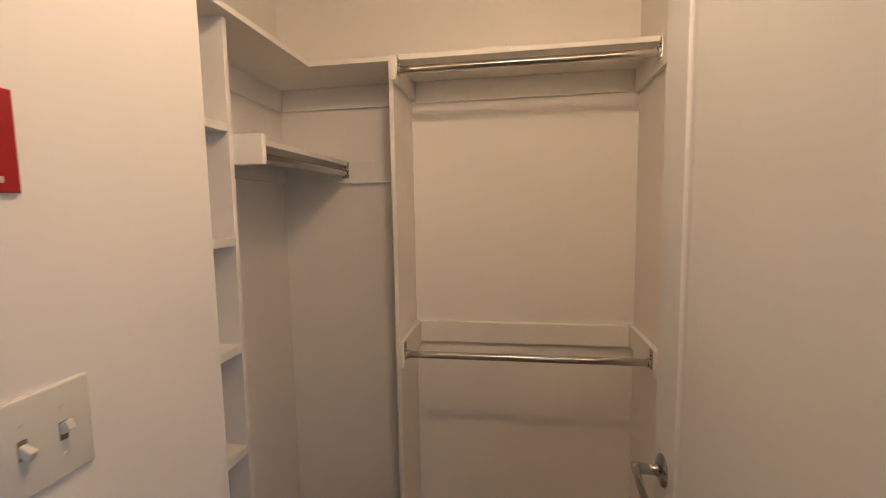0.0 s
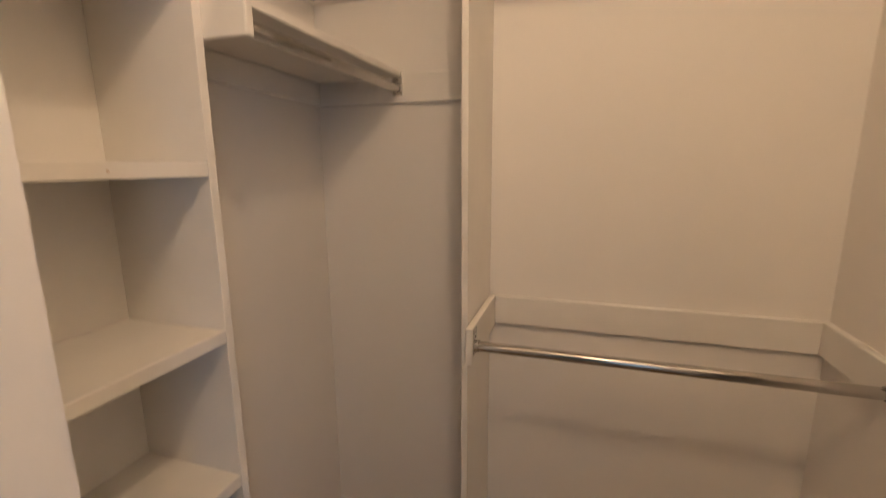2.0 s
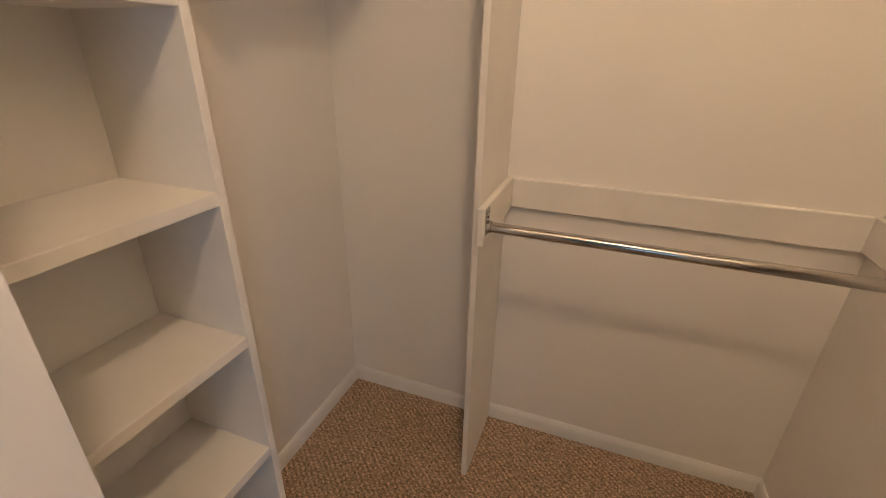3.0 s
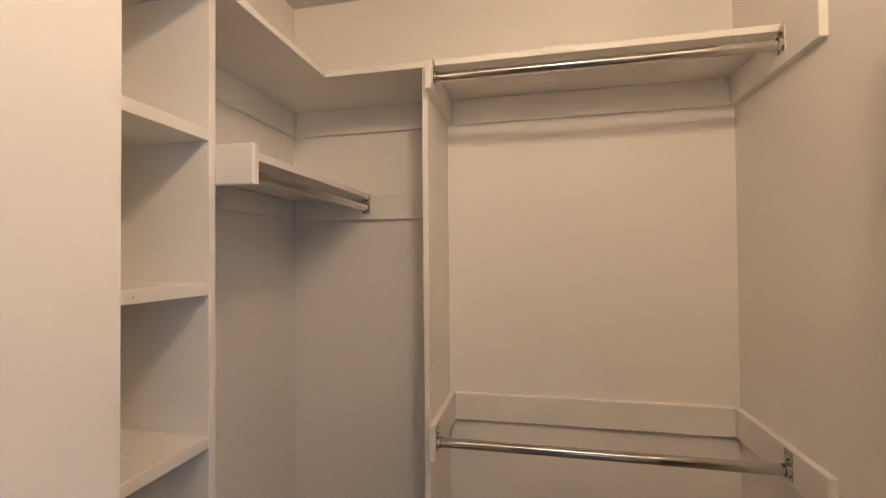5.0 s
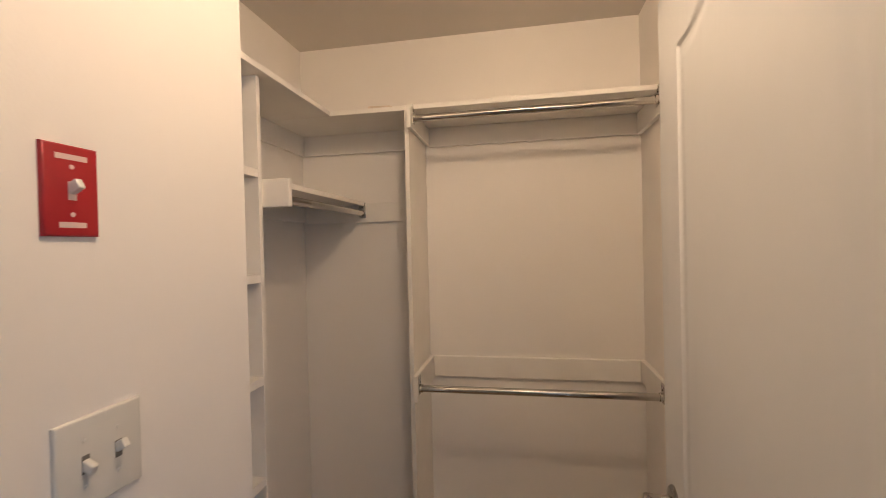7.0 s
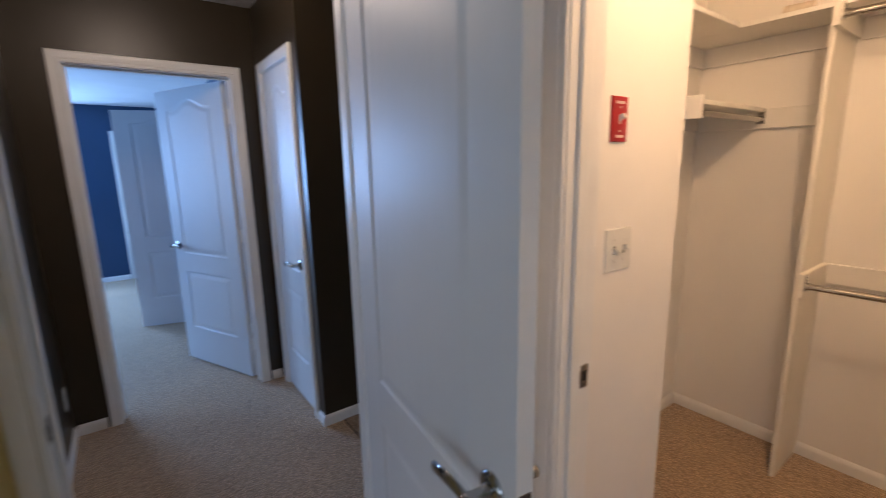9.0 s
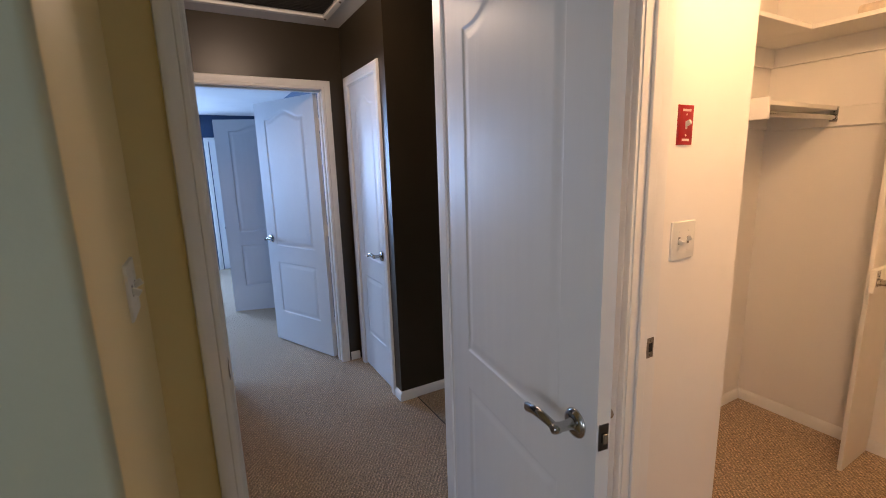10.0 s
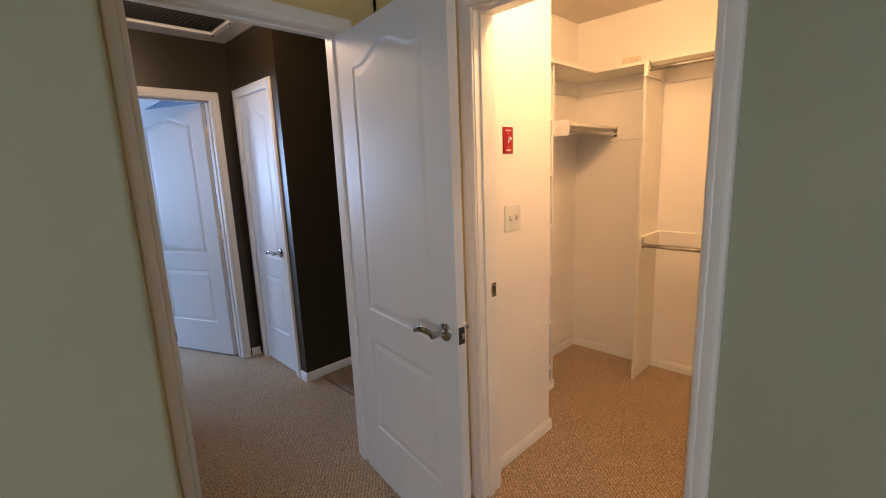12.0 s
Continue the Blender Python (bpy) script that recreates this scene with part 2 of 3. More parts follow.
def lathe(profile, n=28, axis="z"):
    """A turned solid from (radius, height) points."""
    bm = bmesh.new()
    rings = []
    for r, h in profile:
        if r < 1e-6:
            rings.append([bm.verts.new((0, 0, h))])
        else:
            rings.append([bm.verts.new((r * math.cos(2 * math.pi * k / n), r * math.sin(2 * math.pi * k / n), h)) for k in range(n)])
    for a, b in zip(rings, rings[1:]):
        for k in range(n):
            q = [a[k % len(a)], a[(k + 1) % len(a)], b[(k + 1) % len(b)], b[k % len(b)]]
            q = list(dict.fromkeys(q))
            if len(q) > 2:
                bm.faces.new(q)
    if axis == "x":
        bmesh.ops.rotate(bm, verts=bm.verts, matrix=Matrix.Rotation(radians(90), 3, "Y"))
    if axis == "y":
        bmesh.ops.rotate(bm, verts=bm.verts, matrix=Matrix.Rotation(radians(-90), 3, "X"))
    return bm


def sweep(points, radii, n=12):
    """A tube along points, with an elliptical section (a, b) at each."""
    bm = bmesh.new()
    rings = []
    for i, p in enumerate(points):
        p = Vector(p)
        d = (Vector(points[min(i + 1, len(points) - 1)]) - Vector(points[max(i - 1, 0)])).normalized()
        side = d.cross(Vector((0, 0, 1)))
        side = side.normalized() if side.length > 1e-4 else Vector((1, 0, 0))
        up = side.cross(d).normalized()
        a, b = radii[i]
        rings.append([bm.verts.new(p + side * (a * math.cos(2 * math.pi * k / n)) + up * (b * math.sin(2 * math.pi * k / n))) for k in range(n)])
    for r0, r1 in zip(rings, rings[1:]):
        for k in range(n):
            bm.faces.new((r0[k], r0[(k + 1) % n], r1[(k + 1) % n], r1[k]))
    bm.faces.new(rings[0])
    bm.faces.new(rings[-1])
    return bm


CASING = ((0.0, 0.0), (0.0, 0.009), (0.004, 0.012), (0.014, 0.0135), (0.018, 0.011), (0.021, 0.0135), (0.041, 0.017), (0.049, 0.018), (0.055, 0.016), (0.058, 0.010), (0.058, 0.0))


def casing(name, m, width, height, label):
    """Mitred door casing round an opening: local x along the wall from the opening's one side, y out of the wall, z up."""
    bm = bmesh.new()
    rows = [[bm.verts.new(p) for p in ((-u, v, 0), (-u, v, height + u), (width + u, v, height + u), (width + u, v, 0))] for u, v in CASING]
    for a, b in zip(rows, rows[1:]):
        for k in range(3):
            bm.faces.new((a[k], a[k + 1], b[k + 1], b[k]))
    for k in range(3):
        bm.faces.new((rows[0][k], rows[0][k + 1], rows[-1][k + 1], rows[-1][k]))
    bm.faces.new([r[0] for r in rows])
    bm.faces.new([r[3] for r in rows])
    return tagged(part(name, bm, TRIM, m=m, smooth=True), label, "door trim", kind="structure")


def jamb(name, m, width, height, depth, label, stop=0.5):
    """Jamb lining of an opening with a stop bead: local x across, y into the wall, z up."""
    ob = thing(name, label, "door frame", m, kind="structure")
    t = 0.012
    part("side_jamb", board((-t, 0, 0), (0, depth, height), 0.001), TRIM, ob)
    part("side_jamb", board((width, 0, 0), (width + t, depth, height), 0.001), TRIM, ob)
    part("head_jamb", board((-t, 0, height), (width + t, depth, height + t), 0.001), TRIM, ob)
    s0, s1 = depth * stop, depth * stop + 0.034
    part("door_stop", board((0, s0, 0), (0.010, s1, height - 0.010), 0.003), TRIM, ob)
    part("door_stop", board((width - 0.010, s0, 0), (width, s1, height - 0.010), 0.003), TRIM, ob)
    part("door_stop", board((0, s0, height - 0.010), (width, s1, height), 0.003), TRIM, ob)
    return ob


def baseboard(a, b, out, h=0.063, t=0.013):
    """A baseboard with an eased top along a wall from a to b; out is the side it stands out to."""
    a, b, out = Vector((*a, 0)), Vector((*b, 0)), Vector((*out, 0))
    prof = ((0, 0.0), (t, 0.0), (t, h - 0.022), (t - 0.002, h - 0.014), (t - 0.006, h - 0.005), (0.003, h), (0, h))
    bm = bmesh.new()
    ra = [bm.verts.new(a + out * u + Vector((0, 0, v))) for u, v in prof]
    rb = [bm.verts.new(b + out * u + Vector((0, 0, v))) for u, v in prof]
    n = len(prof)
    for k in range(n):
        bm.faces.new((ra[k], ra[(k + 1) % n], rb[(k + 1) % n], rb[k]))
    bm.faces.new(ra)
    bm.faces.new(rb)
    return tagged(part("baseboard", bm, TRIM, smooth=True), "white painted wooden baseboard along the carpet", "baseboard", kind="structure")


# ---- doors ----
def door_skin(width, height):
    """A moulded two-panel leaf, arched upper panel, both faces in relief; local x from the hinge, y through the leaf, z up."""
    T, st = 0.035, min(0.132, width * 0.17)
    x0, x1 = st, width - st
    up0, up1, rise, lo0, lo1 = 0.850, 1.872, 0.055, 0.270, 0.712

    def arch(x):
        u = abs((x - (x0 + x1) / 2) / ((x1 - x0) / 2))
        return up1 + rise * (0.5 + 0.5 * math.cos(math.pi * min(1, u * 1.25))) if u < 0.8 else up1

    def relief(x, z):
        d = max(min(x - x0, x1 - x, z - lo0, lo1 - z), min(x - x0, x1 - x, z - up0, arch(x) - z))
        if d <= 0:
            return 0.0
        if d < 0.006:
            return -0.0048 * d / 0.006
        if d < 0.016:
            return -0.0048
        if d < 0.040:
            return -0.0048 + 0.0040 * (d - 0.016) / 0.024
        return -0.0008

    offs = (-0.004, 0.0, 0.003, 0.007, 0.011, 0.016, 0.024, 0.032, 0.040, 0.046)
    xs = sorted({round(v, 4) for v in [0, width] + [x0 + o for o in offs] + [x1 - o for o in offs] + list(np.linspace(x0 + 0.046, x1 - 0.046, 26))})
    zs = sorted({round(v, 4) for v in [0, height] + [e + s * o for e, s in ((lo0, 1), (lo1, -1), (up0, 1)) for o in offs] + list(np.linspace(lo0 + 0.05, lo1 - 0.05, 6)) + list(np.linspace(up0 + 0.05, up1 - 0.06, 10)) + list(np.linspace(up1 - 0.055, up1 + rise + 0.006, 48))})
    bm = bmesh.new()
    grids = []
    for y, s in ((0.0, 1), (T, -1)):
        grids.append([[bm.verts.new((x, y - s * relief(x, z), z)) for x in xs] for z in zs])
    for g in grids:
        for r0, r1 in zip(g, g[1:]):
            for k in range(len(xs) - 1):
                bm.faces.new((r0[k], r0[k + 1], r1[k + 1], r1[k]))
    f, b = grids
    for k in range(len(xs) - 1):
        bm.faces.new((f[0][k], f[0][k + 1], b[0][k + 1], b[0][k]))
        bm.faces.new((f[-1][k], f[-1][k + 1], b[-1][k + 1], b[-1][k]))
    for k in range(len(zs) - 1):
        bm.faces.new((f[k][0], f[k + 1][0], b[k + 1][0], b[k][0]))
        bm.faces.new((f[k][-1], f[k + 1][-1], b[k + 1][-1], b[k][-1]))
    return bm


def handle(parent, x, z, out, toward):
    """Lever handle with a stepped rose on one face. out: +1 or -1 along local y; toward: the lever's way along x."""
    y = 0.035 if out > 0 else 0.0
    rose = lathe(((0, 0), (0.033, 0), (0.0335, 0.003), (0.031, 0.007), (0.024, 0.010), (0.014, 0.012), (0.0115, 0.018), (0.011, 0.042), (0.0125, 0.046), (0.0125, 0.058), (0.010, 0.062), (0, 0.062)), 28, "y")
    if out < 0:
        bmesh.ops.rotate(rose, verts=rose.verts, matrix=Matrix.Rotation(math.pi, 3, "Z"))
    h = part("door_handle", rose, NICKEL, parent, "satin nickel lever handle", True, Matrix.Translation((x, y, z)))
    pts, rad = [], []
    for i in range(13):
        u = i / 12
        pts.append((toward * (0.004 + 0.108 * u), out * (0.052 + 0.010 * math.sin(u * 2.6)), 0.010 * math.sin(u * math.pi) - 0.012 * u * u + 0.004 * u))
        rad.append((0.0085 - 0.0035 * u, 0.0095 + 0.003 * math.sin(u * math.pi) + (0.002 if u > 0.8 else 0)))
    part("lever", sweep(pts, rad), NICKEL, h, smooth=True)
    return h


def hinge(parent, z, side=0):
    h = part("hinge", lathe(((0, 0), (0.0065, 0), (0.0065, 0.088), (0.0045, 0.092), (0, 0.094)), 12), TRIM, parent, "butt hinge painted over in white", True, Matrix.Translation((-0.004, 0.041 if side else -0.006, z)))
    part("hinge_leaf", board((0.0, -0.034 if side else 0.004, 0.002), (0.003, -0.004 if side else 0.034, 0.088), 0.0008), TRIM, h)


SKINS = {}


def door(name, m, width, label, faces=(1, -1), height=2.02, side=0, knob=0.918):
    """A door leaf on its hinge axis at the pose m."""
    ob = thing(name, label, "door", m, kind="structure")
    if (width, height) not in SKINS:
        SKINS[width, height] = mesh_of(door_skin(width, height), DOOR, True)
    leaf = new("leaf", SKINS[width, height])
    leaf.parent = ob
    leaf.location = (0, 0, 0.012)
    for out in faces:
        handle(ob, width - 0.066, knob, out, -1)
    plate = part("latch_plate", board((width - 0.001, 0.005, 0.888), (width + 0.0015, 0.030, 0.948), 0.0006), BRONZE, ob, "nickel latch plate on the door edge")
    part("latch_bolt", board((width, 0.011, 0.907), (width + 0.009, 0.024, 0.929), 0.002), NICKEL, plate)
    for z in (0.20, 0.98, 1.76):
        hinge(ob, z, side)
    return ob


# ---- floor and ceilings ----
H = 2.56
bm = bmesh.new()
add_box(bm, (-7.2, -4.3, -0.12), (3.3, 2.2, 0.0))
tagged(part("floor", bm, CARPET), "beige loop-pile carpet, speckled and slightly ribbed", "carpet", kind="structure")
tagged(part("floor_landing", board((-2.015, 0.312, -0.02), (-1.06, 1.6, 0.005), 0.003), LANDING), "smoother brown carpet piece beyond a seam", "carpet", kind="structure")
tagged(part("carpet_seam", board((-2.015, 0.3065, -0.01), (-1.06, 0.3115, 0.003), 0.001), SEAM), "dark frayed seam between two carpet pieces", "carpet", kind="structure")
for name, lo, hi, mat, lab in (
    ("ceiling_closet", (-0.93, 0.295, 2.457), (0.625, 2.01, 2.56), CLOSET_CEIL, "plain cream-white closet ceiling"),
    ("ceiling_bedroom", (-0.92, -4.1, 2.44), (3.1, 0.18, 2.56), CEIL, "plain white bedroom ceiling"),
    ("ceiling_blue_room", (-7.09, -3.3, 2.31), (-2.93, 0.24, 2.56), CEIL, "plain white ceiling over the blue room"),
):
    bm = bmesh.new()
    add_box(bm, lo, hi)
    tagged(part(name, bm, mat), lab, "ceiling", kind="structure")
bm = bmesh.new()
for lo, hi in (((-2.81, -0.965, 2.44), (-2.598, 1.6, 2.56)), ((-1.968, -0.965, 2.44), (-1.06, 1.6, 2.56)), ((-2.598, -0.965, 2.44), (-1.968, -0.773, 2.56)), ((-2.598, 0.042, 2.44), (-1.968, 1.6, 2.56))):
    add_box(bm, lo, hi)
tagged(part("ceiling_hall", bm, CEIL), "white textured hall ceiling round a vent", "ceiling", kind="structure")
# sheet above the slats, coloured near black for the shade in the recess
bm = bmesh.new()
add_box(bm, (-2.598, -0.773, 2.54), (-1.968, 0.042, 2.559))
tagged(part("ceiling_vent_shade", bm, DARK), "near-black sheet standing in for the shade inside the ceiling vent", "ceiling", kind="structure")
bm = bmesh.new()
add_box(bm, (-7.3, -4.4, 2.56), (3.4, 2.3, 2.60))
tagged(part("roof", bm, CEIL), "roof deck over the rooms", "roof", kind="structure")

# ---- walls ----
JL, JR, JH = -0.362, 0.428, 2.035
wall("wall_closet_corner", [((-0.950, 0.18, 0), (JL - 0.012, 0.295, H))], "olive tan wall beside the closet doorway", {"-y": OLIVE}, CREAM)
wall("wall_closet_front", [((JR + 0.012, 0.18, 0), (3.1, 0.295, H)), ((JL - 0.012, 0.18, JH + 0.012), (JR + 0.012, 0.295, H))], "sage green wall round the closet doorway", {"-y": GREEN}, CREAM)
wall("wall_closet_stub", [((-0.545, 0.295, 0), (-0.441, 0.840, H)), ((-0.93, 0.740, 0), (-0.545, 0.840, H))], "cream wall with the switches, inside the closet", {}, CREAM)
wall("wall_closet_west", [((-1.06, 0.18, 0), (-0.93, 2.12, H))], "cream closet wall behind the shelves", {"-x": TAUPE}, CREAM)
wall("wall_closet_back", [((-0.93, 2.01, 0), (0.725, 2.12, H))], "cream back wall of the closet", {}, CREAM)
wall("wall_closet_east", [((0.625, 0.295, 0), (0.725, 2.01, H))], "cream side wall of the closet", {}, CREAM)
DX, DY0, DY1, DH = -0.950, -0.778, -0.014, 2.052
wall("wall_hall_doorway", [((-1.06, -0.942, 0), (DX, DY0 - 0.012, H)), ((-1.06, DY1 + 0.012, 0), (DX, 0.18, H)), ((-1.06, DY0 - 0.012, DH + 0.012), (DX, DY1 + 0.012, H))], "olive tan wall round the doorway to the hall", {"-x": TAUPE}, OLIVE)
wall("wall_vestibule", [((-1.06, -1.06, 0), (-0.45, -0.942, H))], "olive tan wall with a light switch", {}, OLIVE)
bm = bmesh.new()
add_box(bm, (-0.45, -4.1, 0), (-0.338, -0.942, H))
bm.edges.ensure_lookup_table()
bevelled(bm, 0.018, 5, [e for e in bm.edges if all(abs(v.co.x + 0.338) < 1e-5 and abs(v.co.y + 0.942) < 1e-5 for v in e.verts)])
bm.normal_update()
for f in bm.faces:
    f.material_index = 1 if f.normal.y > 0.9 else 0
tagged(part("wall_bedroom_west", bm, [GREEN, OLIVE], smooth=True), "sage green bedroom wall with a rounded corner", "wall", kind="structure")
wall("wall_bedroom_east", [((3.1, -4.1, 0), (3.22, -3.85, H)), ((3.1, -2.35, 0), (3.22, 0.295, H)), ((3.1, -3.85, 0), (3.22, -2.35, 0.8)), ((3.1, -3.85, 2.1), (3.22, -2.35, H))], "sage green bedroom wall with a window", {}, GREEN)
wall("wall_bedroom_south", [((-0.45, -4.22, 0), (0.4, -4.1, H)), ((2.2, -4.22, 0), (3.22, -4.1, H)), ((0.4, -4.22, 0), (2.2, -4.1, 0.75)), ((0.4, -4.22, 2.1), (2.2, -4.1, H))], "sage green bedroom wall with a window", {}, GREEN)
wall("wall_hall_south", [((-2.81, -1.08, 0), (-1.06, -0.965, H))], "dark taupe hall wall", {}, TAUPE)
BX, BY0, BY1, BH = -2.81, -0.740, 0.046, 2.022
wall("wall_blue_doorway", [((-2.93, -3.3, 0), (BX, BY0 - 0.012, H)), ((-2.93, BY1 + 0.012, 0), (BX, 0.315, H)), ((-2.93, BY0 - 0.012, BH + 0.012), (BX, BY1 + 0.012, H))], "dark taupe hall wall round the doorway to the blue room", {"-x": BLUE}, TAUPE)
HX0, HX1, HY = -2.684, -2.178, 0.203
wall("wall_hall_closet", [((BX, HY, 0), (HX0 - 0.012, 0.315, H)), ((HX1 + 0.012, HY, 0), (-2.028, 0.315, H)), ((HX0 - 0.012, HY, JH + 0.012), (HX1 + 0.012, 0.315, H)), ((BX, 0.74, 0), (-2.13, 0.84, H)), ((-2.13, 0.315, 0), (-2.028, 1.6, H))], "dark taupe hall wall with a narrow closet door", {}, TAUPE)
wall("wall_hall_end", [((-2.13, 1.6, 0), (-1.06, 1.72, H))], "dark taupe wall at the landing", {}, TAUPE)
wall("wall_blue_east", [((-7.09, 0.24, 0), (-5.22, 0.34, H)), ((-4.45, 0.24, 0), (-2.93, 0.34, H)), ((-5.22, 0.24, JH), (-4.45, 0.34, H)), ((-5.32, 0.94, 0), (-4.35, 1.04, H)), ((-5.32, 0.34, 0), (-5.22, 0.94, H)), ((-4.45, 0.34, 0), (-4.35, 0.94, H))], "deep blue wall", {}, BLUE)
wall("wall_blue_north", [((-7.21, -3.3, 0), (-7.09, -2.7, H)), ((-7.21, -1.3, 0), (-7.09, 0.34, H)), ((-7.21, -2.7, 0), (-7.09, -1.3, 0.85)), ((-7.21, -2.7, 2.05), (-7.09, -1.3, H))], "deep blue wall with a window", {}, BLUE)
wall("wall_blue_south", [((-7.21, -3.42, 0), (-5.8, -3.3, H)), ((-4.2, -3.42, 0), (-2.81, -3.3, H)), ((-5.8, -3.42, 0), (-4.2, -3.3, 0.85)), ((-5.8, -3.42, 2.05), (-4.2, -3.3, H))], "deep blue wall with a window", {}, BLUE)


def window(name, m, w, h, label):
    """A sash window: local x across, y through the wall, z up from the sill."""
    ob = thing(name, label, "window", m, kind="structure")
    for lo, hi in (((0, 0.03, 0), (0.05, 0.09, h)), ((w - 0.05, 0.03, 0), (w, 0.09, h)), ((0.05, 0.03, 0), (w - 0.05, 0.09, 0.05)), ((0.05, 0.03, h - 0.05), (w - 0.05, 0.09, h)), ((0.05, 0.035, h / 2 - 0.02), (w - 0.05, 0.085, h / 2 + 0.02))):
        part("window_frame", board(lo, hi, 0.003), TRIM, ob)
    part("window_sill", board((-0.04, -0.05, -0.03), (w + 0.04, 0.03, -0.002), 0.004), TRIM, ob)
    for z0, z1 in ((0.05, h / 2 - 0.02), (h / 2 + 0.02, h - 0.05)):
        p = part("pane", board((0.05, 0.058, z0), (w - 0.05, 0.062, z1), 0.0005), GLASS, ob)
        p.visible_shadow = False


window("window_1", pose(2.2, -4.1, 0.75, 0, 0, 180), 1.8, 1.35, "white sash window in the green bedroom")
window("window_4", pose(3.1, -2.35, 0.8, 0, 0, -90), 1.5, 1.3, "white sash window in the green bedroom")
window("window_2", pose(-7.09, -2.7, 0.85, 0, 0, 90), 1.4, 1.2, "white sash window in the blue room")
window("window_3", pose(-4.2, -3.3, 0.85, 0, 0, 180), 1.6, 1.2, "white sash window in the blue room")

# ---- door frames, casings, doors ----
jamb("door_frame_1", pose(JL, 0.180, 0), JR - JL, JH, 0.115, "white closet door frame with a stop bead", 0.26)
casing("trim_closet_outside", pose(JR + 0.004, 0.180, 0, 0, 0, 180), JR - JL + 0.008, JH + 0.004, "white moulded casing round the closet doorway")
casing("trim_closet_inside", pose(JL - 0.004, 0.295, 0), JR - JL + 0.008, JH + 0.004, "white moulded casing inside the closet doorway")
jamb("door_frame_2", pose(DX, DY0, 0, 0, 0, 90), DY1 - DY0, DH, 0.11, "white hall door frame with a stop bead", 0.38)
casing("trim_hall_bedroom_side", pose(DX, DY1 + 0.004, 0, 0, 0, -90), DY1 - DY0 + 0.008, DH + 0.004, "white moulded casing round the hall doorway")
casing("trim_hall_side", pose(-1.06, DY0 - 0.004, 0, 0, 0, 90), DY1 - DY0 + 0.008, DH + 0.004, "white moulded casing, hall side")
jamb("door_frame_3", pose(BX, BY0, 0, 0, 0, 90), BY1 - BY0, BH, 0.12, "white frame of the blue room's doorway", 0.3)
casing("trim_blue_hall_side", pose(BX, BY1 + 0.004, 0, 0, 0, -90), BY1 - BY0 + 0.008, BH + 0.004, "white moulded casing round the blue room's doorway")
jamb("door_frame_4", pose(HX0, HY, 0), HX1 - HX0, JH, 0.11, "white frame of the narrow hall closet", 0.5)
casing("trim_hall_closet", pose(HX1 + 0.004, HY, 0, 0, 0, 180), HX1 - HX0 + 0.008, JH + 0.004, "white moulded casing of the narrow hall closet")
casing("trim_blue_closet", pose(-4.45, 0.24, 0, 0, 0, 180), 0.77, JH, "white moulded casing in the blue room")
casing("trim_blue_far", pose(-7.09, 0.13, 0, 0, 0, -90), 0.67, 1.93, "white moulded casing in the blue room")

door("door_1", pose(JR + 0.004, 0.308, 0, 0, 0, 87.4), JR - JL - 0.006, "white moulded panel door standing open into the closet", knob=0.940)
door("door_2", pose(DX + 0.006, -0.034, 0, 0, 0, -8.0), 0.762, "white moulded two-panel door standing open beside the closet", side=1)
door("door_3", pose(-2.928, 0.042, 0, 0, 0, 204.0), 0.766, "white moulded two-panel door standing open into the blue room", height=2.005)
door("door_4", pose(HX0 + 0.003, HY + 0.004, 0), HX1 - HX0 - 0.006, "narrow white moulded panel door, closed", (-1,))
door("door_5", pose(-4.45, 0.20, 0, 0, 0, 253.0), 0.79, "white moulded panel door standing open in the blue room", (), 1.985)
door("door_6", pose(-7.06, 0.12, 0, 0, 0, -90), 0.65, "white panel door in the blue far wall", (-1,), 1.92)

for p, yaw, lab in (((JL, 0.271, 0.958), 90, "nickel strike plate on the closet jamb"), ((DX - 0.021, DY0, 0.925), 180, "dark strike plate on the hall door jamb")):
    s = thing("strike_plate", lab, "strike plate", pose(*p, 0, 0, yaw))
    part("plate", board((-0.014, -0.002, -0.030), (0.014, 0.0, 0.030), 0.0007), NICKEL, s)
    part("latch_hole", board((-0.006, -0.0026, -0.012), (0.008, -0.0021, 0.014), 0.0002), DARK, s)
    part("lip", board((-0.0235, -0.0022, -0.016), (-0.0135, 0.001, 0.016), 0.0006), NICKEL, s)
    for dz in (-0.022, 0.022):
        part("screw", lathe(((0, 0), (0.004, 0), (0.003, 0.0015), (0, 0.0015)), 10, "y"), NICKEL, s, m=pose(0, -0.002, dz, 0, 0, 180))

